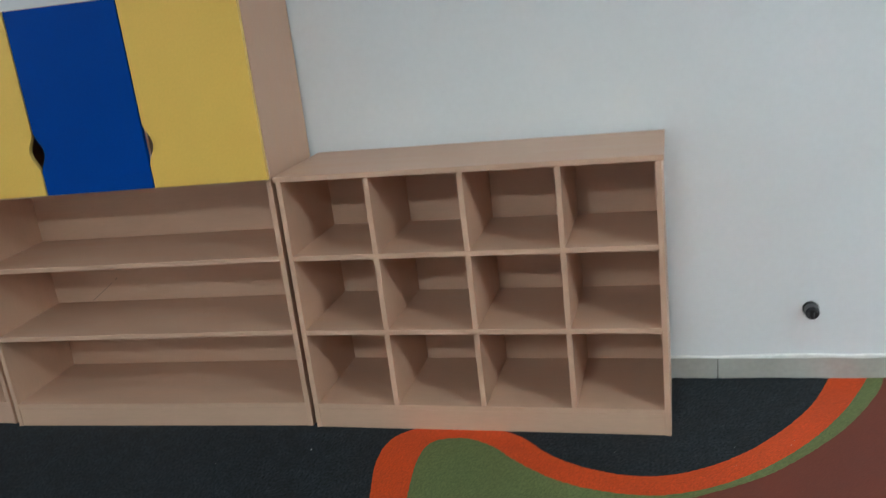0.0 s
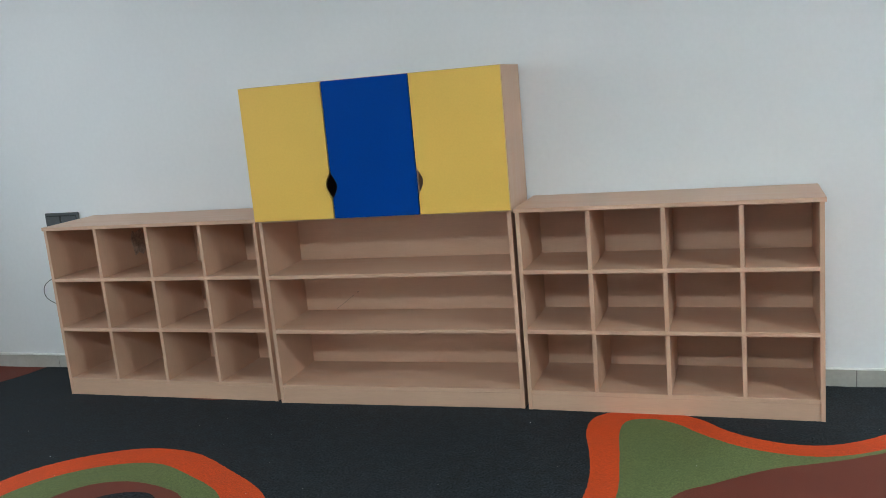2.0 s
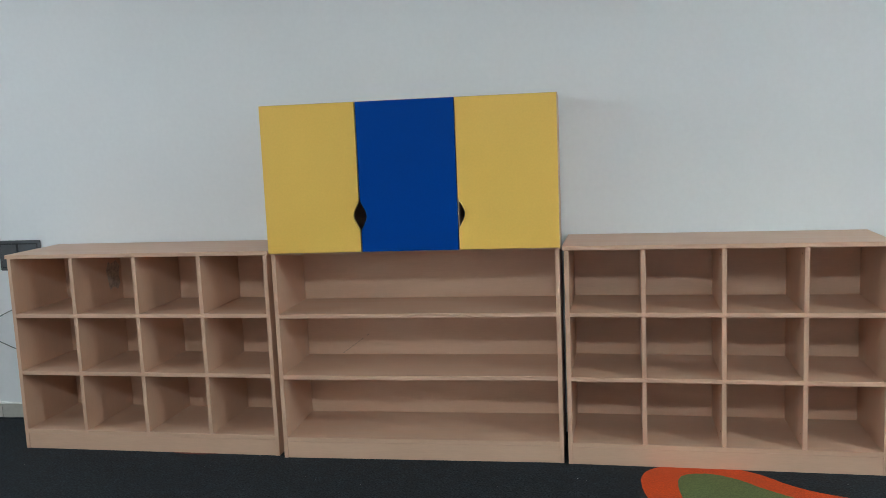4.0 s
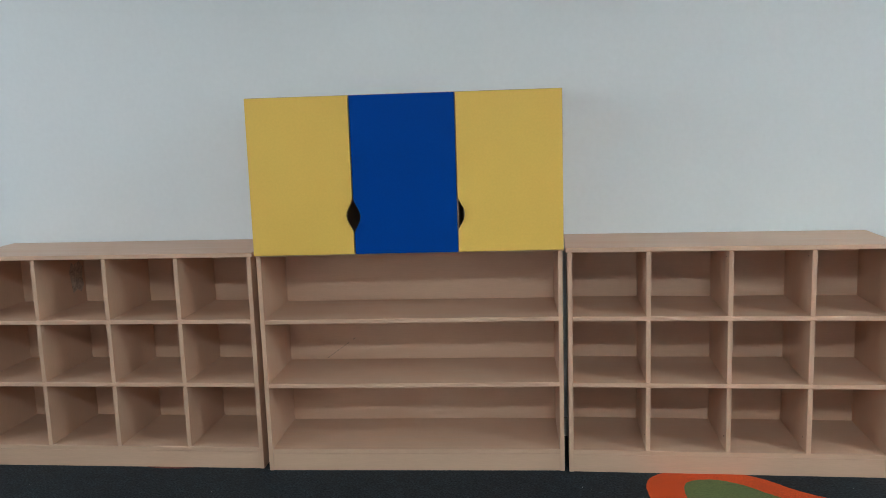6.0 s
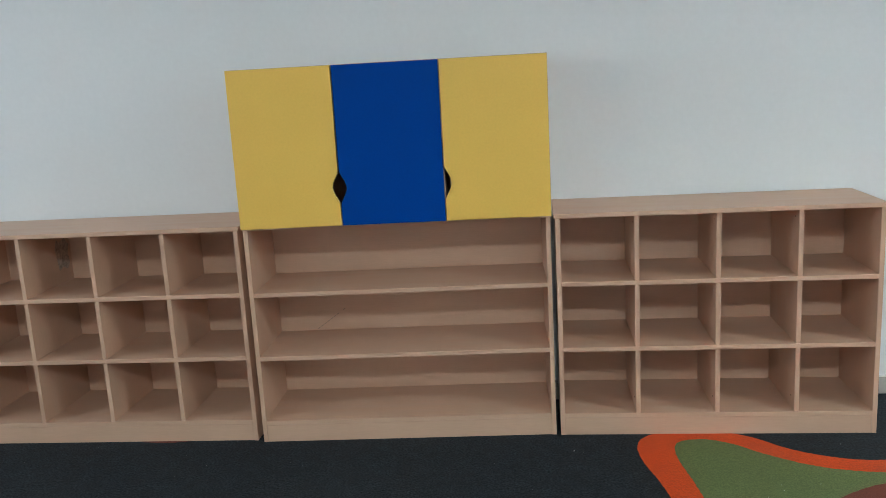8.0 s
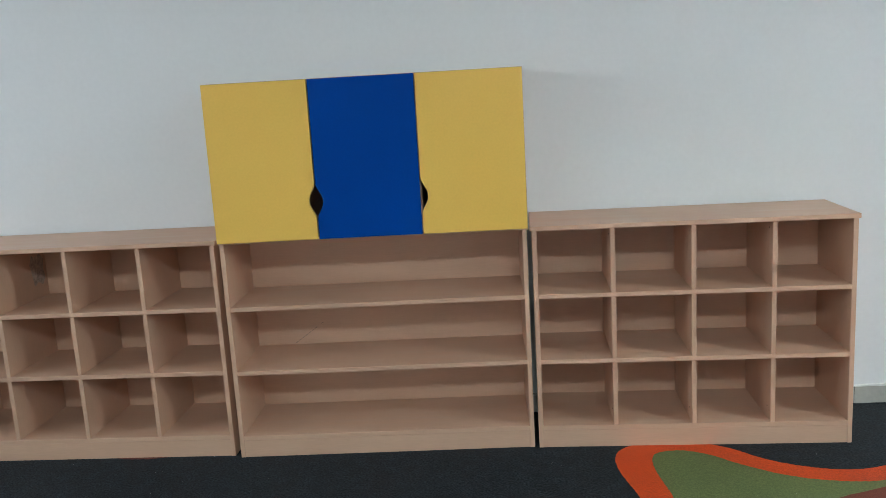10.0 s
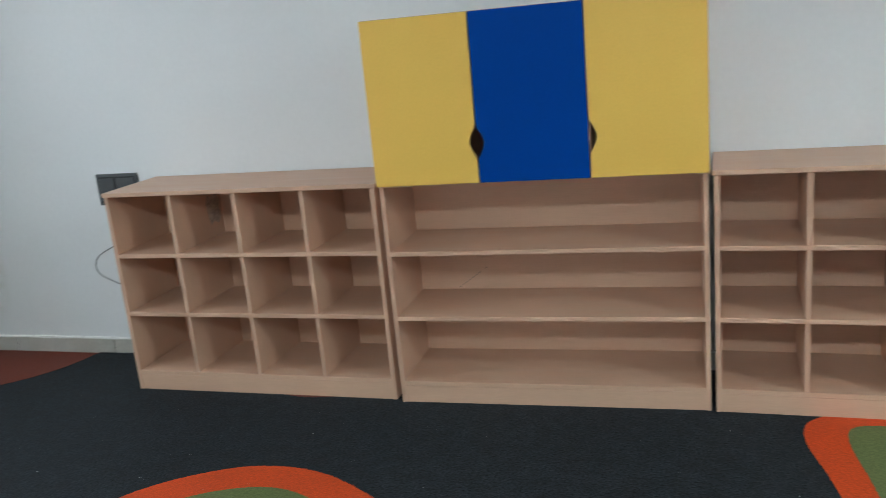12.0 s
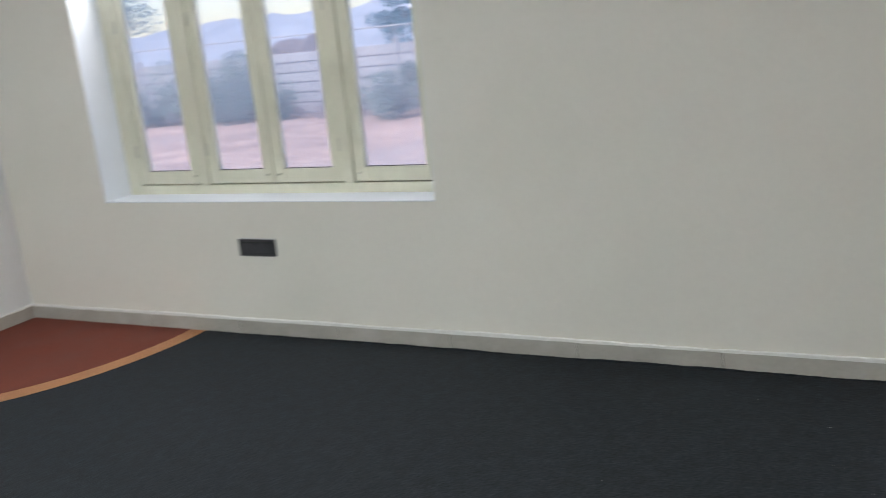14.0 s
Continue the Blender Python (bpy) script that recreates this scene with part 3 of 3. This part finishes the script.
def door_cabinet(at, turn, w, d, h):
    ob = thing("wall_cabinet", "three-door cabinet, yellow blue yellow fronts, standing on shelf", "cabinet", at, turn)
    y0 = 0.019
    for x in (0, w - T):
        part("side_panel", box(x, x + T, y0, d, 0, h, 0.0012), WOOD["z"], ob)
    part("bottom_panel", box(T, w - T, y0, d - 0.008, 0, T), WOOD["x"], ob)
    part("top_panel", box(T, w - T, y0, d - 0.008, h - T, h, 0.0012), WOOD["x"], ob)
    part("back_panel", box(T, w - T, d - 0.007, d - 0.001, T, h - T), WOOD["x"], ob)
    third = w / 3
    part("partition", box(2 * third - 0.014, 2 * third + 0.003, y0 + 0.001, d - 0.008, T, h - T), WOOD["z"], ob)
    part("inner_shelf", box(T, 2 * third - 0.014, y0 + 0.05, d - 0.008, 0.29, 0.29 + T), WOOD["x"], ob)
    for k, (mat, lc, rc, word) in enumerate(((YELLOW, False, True, "yellow laminate door"), (BLUE, True, False, "blue laminate door"), (YELLOW, True, False, "yellow laminate door"))):
        g = 0.0024
        leaf = prism([(k * third + g + x, 0.008 + z) for x, z in door_outline(third - 2 * g, h - 0.010, lc, rc)], "y", 0.0, T - 0.001, 0.001)
        door = part("door", leaf, mat, ob, word)
        door.data.materials.append(PALE_EDGE if mat is YELLOW else BLUE)
        for p in door.data.polygons:
            p.material_index = 0 if p.normal.y < -0.9 else 1
    return ob


door_cabinet((0.004, -0.041, 0.890), 2.35, 1.2035, 0.402, 0.614)


# ---- wall fittings ----
def switch_plate(at, turn, w, h, gangs, label, category):
    """A modular plate: surround, inner tray and rocker modules; its back lies on the wall at local y = 0."""
    ob = thing("switch_plate" if gangs > 4 else "socket_plate", label, category, at, turn)
    plastic = GREY if gangs > 4 else DARK
    part("surround", box(-w / 2, w / 2, -0.011, 0, 0, h, 0.004), plastic, ob)
    part("tray", box(-w / 2 + 0.014, w / 2 - 0.014, -0.013, -0.0111, 0.014, h - 0.014, 0.001), BLACK, ob)
    if gangs < 5:
        part("box_rim", box(-w / 2 + 0.004, w / 2 - 0.002, -0.008, 0, h, h + 0.0028, 0.0006), WIRE, ob, "thin pale strip along the plate top")
    spans = ((0.018, 0.44 * w), (0.44 * w + 0.012, w - 0.018)) if gangs > 4 else ((0.018, 0.36 * w), (0.37 * w, 0.70 * w), (0.71 * w, w - 0.018))
    for c, d in spans:
        part("rocker", box(c - w / 2, d - w / 2, -0.0165, -0.0131, 0.02, h - 0.02, 0.0015), plastic, ob)
    return ob


switch_plate((-1.504, NORTH, 0.772), 0, 0.236, 0.152, 6, "dark grey modular switch plate on white wall", "switch")
switch_plate((WEST, -1.425, 0.430), 90, 0.225, 0.088, 3, "dark grey socket plate on cream wall", "socket")
switch_plate((WEST, -5.650, 0.442), 90, 0.235, 0.092, 3, "dark grey socket plate on cream wall", "socket")

stub = thing("pipe_stub", "short black capped pipe stub sticking out of wall", "pipe", (2.89, NORTH, 0.255))
part("collar", tube(0, -0.005, 0, 0.026, 0.010, "y", 32), BLACK, stub)
part("pipe", tube(0, -0.026, 0, 0.0225, 0.036, "y", 32), DARK, stub)
part("cap", tube(0, -0.049, -0.001, 0.017, 0.012, "y", 32, 0.0155), BLACK, stub, "recessed black cap")
for k in (-1, 1):
    part("slot", box(-0.004 + 0.008 * k - 0.002, -0.004 + 0.008 * k + 0.002, -0.0562, -0.0551, -0.009, 0.008), CABLE, stub)

cu = bpy.data.curves.new("loose_cable", "CURVE")
cu.dimensions, cu.bevel_depth, cu.bevel_resolution = "3D", 0.0023, 3
sp = cu.splines.new("BEZIER")
route = [(-1.46, 0.412, 0.585), (-1.60, 0.405, 0.562), (-1.703, 0.395, 0.468), (-1.61, 0.405, 0.384), (-1.46, 0.412, 0.350)]
sp.bezier_points.add(len(route) - 1)
for q, c in zip(sp.bezier_points, route):
    q.co, q.handle_left_type, q.handle_right_type = c, "AUTO", "AUTO"
cu.materials.append(CABLE)
tagged(new("loose_cable", cu), "thin grey cable looping out of white wall", "cable")

# ---- ceiling lamps ----
panel = thing("ceiling_light", "flat white LED panel lamp on the ceiling", "lamp", (5.4, -2.5, TOP), 0, "ceiling panels")
part("housing", box(-0.615, 0.615, -0.165, 0.165, -0.022, 0, 0.003), REVEAL, panel)
part("diffuser", box(-0.60, 0.60, -0.15, 0.15, -0.034, -0.0225, 0.004), GLOW, panel, "glowing white diffuser")
copy_thing(panel, pose(1.6, -4.95, TOP))

# ---- small scraps on the floor ----
rng = random.Random(5)
bm = bmesh.new()
for k in range(260):
    x, y, s, a = rng.uniform(-2.2, 3.0), rng.uniform(-3.6, 0.1), rng.uniform(0.0010, 0.0022) if k % 6 else rng.uniform(0.002, 0.0045), rng.uniform(0, math.tau)
    c = [Vector((x + s * math.cos(a + q) * rng.uniform(0.4, 1), y + s * math.sin(a + q) * rng.uniform(0.4, 1), 0.0058 + rng.uniform(0, 0.002))) for q in (0, 1.4, 2.9, 4.4)]
    bm.faces.new([bm.verts.new(p) for p in c])
single("floor_scraps", bm, PAPER, "tiny white paper scraps scattered on black floor", "litter", kind="stuff")

# ---- outside the windows ----
bm = bmesh.new()
bmesh.ops.create_grid(bm, x_segments=90, y_segments=90, size=1.0)
for v in bm.verts:
    u, w = v.co.x, v.co.y
    v.co.x, v.co.y = 400 * u * abs(u), 400 * w * abs(w)
    near = abs(v.co.x - 1.5) < 8 and abs(v.co.y + 3.5) < 9
    v.co.z = GROUND - 0.03 + (0 if near else 0.16 * noise.noise(Vector((v.co.x * 0.13, v.co.y * 0.13, 0))))
single("ground", bm, SOIL, "pale pinkish bare soil yard", "ground", kind="structure")

FENCE_X, FENCE_TOP = -21.0, 1.40
fence = thing("compound_wall", "whitewashed precast panel compound wall with wire on top", "fence", (FENCE_X, 0, GROUND))
panel_h = 0.3
bay = 2.4
panel_mesh = mesh_of("panel", box(-0.025, 0.025, 0.06, bay - 0.06, 0.017, panel_h - 0.017, 0.006), CONCRETE)
post_mesh = mesh_of("fence_post", box(-0.075, 0.075, -0.07, 0.07, -0.3, 1.97, 0.008), CONCRETE)
for k in range(-22, 8):
    ob = new("post", post_mesh)
    ob.parent, ob.location = fence, (0, k * bay, 0)
    for r in range(6):
        ob = new("panel", panel_mesh)
        ob.parent, ob.location = fence, (0, k * bay, 0.02 + r * panel_h)
part("joint_filler", box(-0.008, 0.008, -22 * bay, 8 * bay, 0, 6 * panel_h), FENCE_JOINT, fence, "dark weathered joints")
part("wire", tube(0, -7 * bay, 2.30, 0.022, 30 * bay, "y", 6), WIRE, fence)
for k in range(-22, 8, 2):
    part("wire_bracket", box(-0.02, 0.02, k * bay - 0.011, k * bay + 0.011, 1.97, 2.34), WIRE, fence)


def leaf_cloud(bm, centre, radius, count, size, rng, flat=1.0):
    for _ in range(count):
        d = Vector((rng.gauss(0, 1), rng.gauss(0, 1), rng.gauss(0, 1))).normalized() * rng.uniform(0.35, 1.0) ** 0.6
        p = Vector(centre) + Vector((d.x * radius, d.y * radius, d.z * radius * flat))
        m = Matrix.Rotation(rng.uniform(0, 6.28), 3, "Z") @ Matrix.Rotation(rng.uniform(0, 3.1), 3, "X")
        s = size * rng.uniform(0.6, 1.3)
        bm.faces.new([bm.verts.new(p + m @ Vector(c)) for c in ((-s, 0, 0), (0, -s * 0.45, s * 0.1), (s, 0, 0), (0, s * 0.45, s * 0.1))])


def limb(bm, a, b, r0, r1, sides=6):
    a, b = Vector(a), Vector(b)
    turn = (b - a).to_track_quat("Z", "Y").to_matrix()
    rows = [[bm.verts.new(p + turn @ Vector((r * math.cos(t), r * math.sin(t), 0))) for t in [math.tau * k / sides for k in range(sides)]] for p, r in ((a, r0), (b, r1))]
    for k in range(sides):
        bm.faces.new((rows[0][k], rows[0][(k + 1) % sides], rows[1][(k + 1) % sides], rows[1][k]))


def bush(x, y, size, seed):
    rng = random.Random(seed)
    ob = thing("bush", "green shrub, haze in its colour, in front of white compound wall", "shrub", (x, y, GROUND - 0.02), 0, "yard shrubs")
    stems, crown = bmesh.new(), bmesh.new()
    for _ in range(9):
        a = rng.uniform(0, math.tau)
        q = rng.uniform(0.4, 1.1)
        tip = (q * size * math.cos(a), q * size * math.sin(a), rng.uniform(0.35, 1.25) * size)
        limb(stems, (0, 0, 0), tip, 0.03, 0.01)
        leaf_cloud(crown, tip, rng.uniform(0.35, 0.6) * size, int(430 * max(0.8, size) ** 2), 0.046, rng, 0.8)
        leaf_cloud(crown, (tip[0] * 0.6, tip[1] * 0.6, tip[2] * 0.45), 0.5 * size, int(260 * max(0.8, size) ** 2), 0.046, rng, 0.9)
    part("stem", stems, BARK, ob)
    part("crown", crown, LEAF, ob)


def tree(x, y, height, seed, spread=0.3, low=0.45):
    rng = random.Random(seed)
    ob = thing("tree", "green tree beyond the compound wall, haze in its colour", "tree", (x, y, GROUND - 0.05), 0, "trees beyond the wall")
    trunk, crown = bmesh.new(), bmesh.new()
    fork = (rng.uniform(-0.2, 0.2), rng.uniform(-0.2, 0.2), height * low)
    limb(trunk, (0, 0, 0), fork, 0.12, 0.08, 8)
    for k in range(11):
        a = k * 0.8 + rng.uniform(0, 0.5)
        q = rng.uniform(0.25, 1.0) * height * spread
        tip = (fork[0] + q * math.cos(a), fork[1] + q * math.sin(a), height * rng.uniform(low + 0.1, 0.95))
        limb(trunk, fork, tip, 0.045, 0.012)
        thick = low < 0.3
        leaf_cloud(crown, tip, height * rng.uniform(0.10, 0.19) * (1.5 if thick else 1.0), 900 if thick else 380, 0.12 if thick else 0.07, rng, 0.85 if thick else 0.75)
        if thick:
            leaf_cloud(crown, (tip[0] * 0.8, tip[1] * 0.8, tip[2] * 0.5), height * 0.2, 500, 0.12, rng, 0.9)
    part("trunk", trunk, BARK, ob)
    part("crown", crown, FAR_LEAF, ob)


for k, (x, y, s) in enumerate(((-19.6, 0.1, 0.75), (-19.7, 3.0, 0.75), (-19.5, 4.6, 1.0), (-19.6, 7.4, 0.7), (-19.5, 9.6, 0.8), (-19.5, 12.0, 0.8), (-19.4, -13.6, 0.9), (-19.8, -15.4, 0.6),
                               (-19.6, -17.9, 0.6), (-19.3, -19.4, 1.45), (-19.6, -22.4, 0.95), (-19.7, -24.4, 0.9), (-19.6, -27.0, 0.8))):
    bush(x, y, s, 40 + k)
for k, (x, y, h) in enumerate(((-27, -16.4, 3.6), (-30, -34.0, 6.5), (-52, -31.0, 4.0))):
    tree(x, y, h, 70 + k)
for k in range(11):
    tree(-42 - 3 * (k % 3), -1.5 + 2.7 * k, (4.6, 4.0, 5.6, 5.0)[k % 4], 90 + k, 0.5, 0.2)

# whitewashed marker stone among the shrubs
stone = box(-19.12, -18.82, -20.45, -19.85, GROUND - 0.06, GROUND + 0.42, 0.05)
bmesh.ops.subdivide_edges(stone, edges=list(stone.edges), cuts=3, use_grid_fill=True)
for v in stone.verts:
    v.co += 0.03 * noise.noise_vector(v.co * 4)
single("marker_stone", stone, CONCRETE, "rough whitewashed block standing on bare soil", "stone")

# dry scrub along the foot of the compound wall
rng = random.Random(23)
bm = bmesh.new()
for k in range(150):
    y = -30 + 0.3 * k + rng.uniform(-0.2, 0.2)
    s = rng.uniform(0.12, 0.34)
    leaf_cloud(bm, (FENCE_X + rng.uniform(0.4, 1.6), y, GROUND + s * 0.5), s, 90, 0.05, rng, 0.9)
single("dry_scrub", bm, SCRUB, "dry grey scrub along the compound wall", "scrub", kind="stuff")

# tarpaulin-covered heap: low, wide and creased
bm = bmesh.new()
bmesh.ops.create_grid(bm, x_segments=46, y_segments=90, size=1.0)
for v in bm.verts:
    u, w = v.co.x, v.co.y
    rise = max(0.0, 1 - abs(u) ** 2.6) ** 0.8 * max(0.0, 1 - w ** 6) ** 0.8
    hump = 0.72 + 0.35 * noise.noise(Vector((u * 1.2, w * 2.2, 3.1)))
    crease = abs(noise.noise(Vector((u * 5 + w * 1.5, w * 4, 1.7)))) * 0.55 + abs(noise.noise(Vector((u * 11, w * 9 - u * 3, 6.2)))) * 0.3
    v.co = Vector((-15.0 + 1.5 * u, -0.3 + 2.6 * w, GROUND - 0.1 + 0.55 * rise * (hump * 0.85 + 0.85 * crease) + 0.08 * crease))
bmesh.ops.solidify(bm, geom=list(bm.faces), thickness=0.02)
single("covered_heap", bm, TARP, "low building-material heap under pale crumpled tarpaulin", "heap")

# earth bank beyond the wall
bm = bmesh.new()
bmesh.ops.create_grid(bm, x_segments=24, y_segments=40, size=1.0)
for v in bm.verts:
    u, w = v.co.x, v.co.y
    rise = max(0.0, 1 - u * u) * max(0.0, 1 - w ** 4)
    v.co = Vector((-36 + 3.5 * u, -27.6 + 3.6 * w, GROUND - 0.2 + 2.5 * rise * (1 + 0.25 * noise.noise(Vector((u * 3, w * 4, 0.4))))))
bmesh.ops.solidify(bm, geom=list(bm.faces), thickness=0.05)
single("earth_bank", bm, BANK, "brownish earth bank beyond the compound wall", "earth bank")

# far wooded rise, its distance haze painted in pale blue
bm = bmesh.new()
cols = 120
rows = []
for k in range(cols + 1):
    y = -200 + 330 * k / cols
    top = 7.6 + 4.6 * min(max((y + 40) / 40, 0), 1) + (3.0 if y > -40 else 1.8) * noise.noise(Vector((y * 0.02, 0, 0))) + 1.6 * noise.noise(Vector((y * 0.11, 2, 0))) + 0.7 * noise.noise(Vector((y * 0.5, 5, 0)))
    rows.append([bm.verts.new(p) for p in ((-105, y, GROUND - 1), (-118, y, GROUND + top * 0.7), (-126, y, GROUND + top), (-150, y, GROUND - 1))])
for p, q in zip(rows, rows[1:]):
    for k in range(3):
        bm.faces.new((p[k], q[k], q[k + 1], p[k + 1]))
bmesh.ops.recalc_face_normals(bm, faces=bm.faces)
single("backdrop", bm, HILL, "distant wooded hillside, blue haze put into its colour", "hills", kind="structure")

# nearer wooded rise, with blue green haze put into its colour
bm = bmesh.new()
rows = []
for k in range(91):
    y = -14 + 90 * k / 90
    u = min(max((y + 14) / 22, 0), 1)
    top = 9.5 * u * u * (3 - 2 * u) + u * (1.5 * noise.noise(Vector((y * 0.07, 1, 0))) + 0.9 * noise.noise(Vector((y * 0.31, 4, 0))) + 0.5 * noise.noise(Vector((y * 0.9, 8, 0))))
    rows.append([bm.verts.new(p) for p in ((-70, y, GROUND - 1), (-78, y, GROUND + top * 0.75), (-83, y, GROUND + top), (-100, y, GROUND - 1))])
for p, q in zip(rows, rows[1:]):
    for k in range(3):
        bm.faces.new((p[k], q[k], q[k + 1], p[k + 1]))
bmesh.ops.recalc_face_normals(bm, faces=bm.faces)
single("backdrop_rise", bm, RISE, "wooded rise, blue green haze put into its colour", "hills", kind="structure")
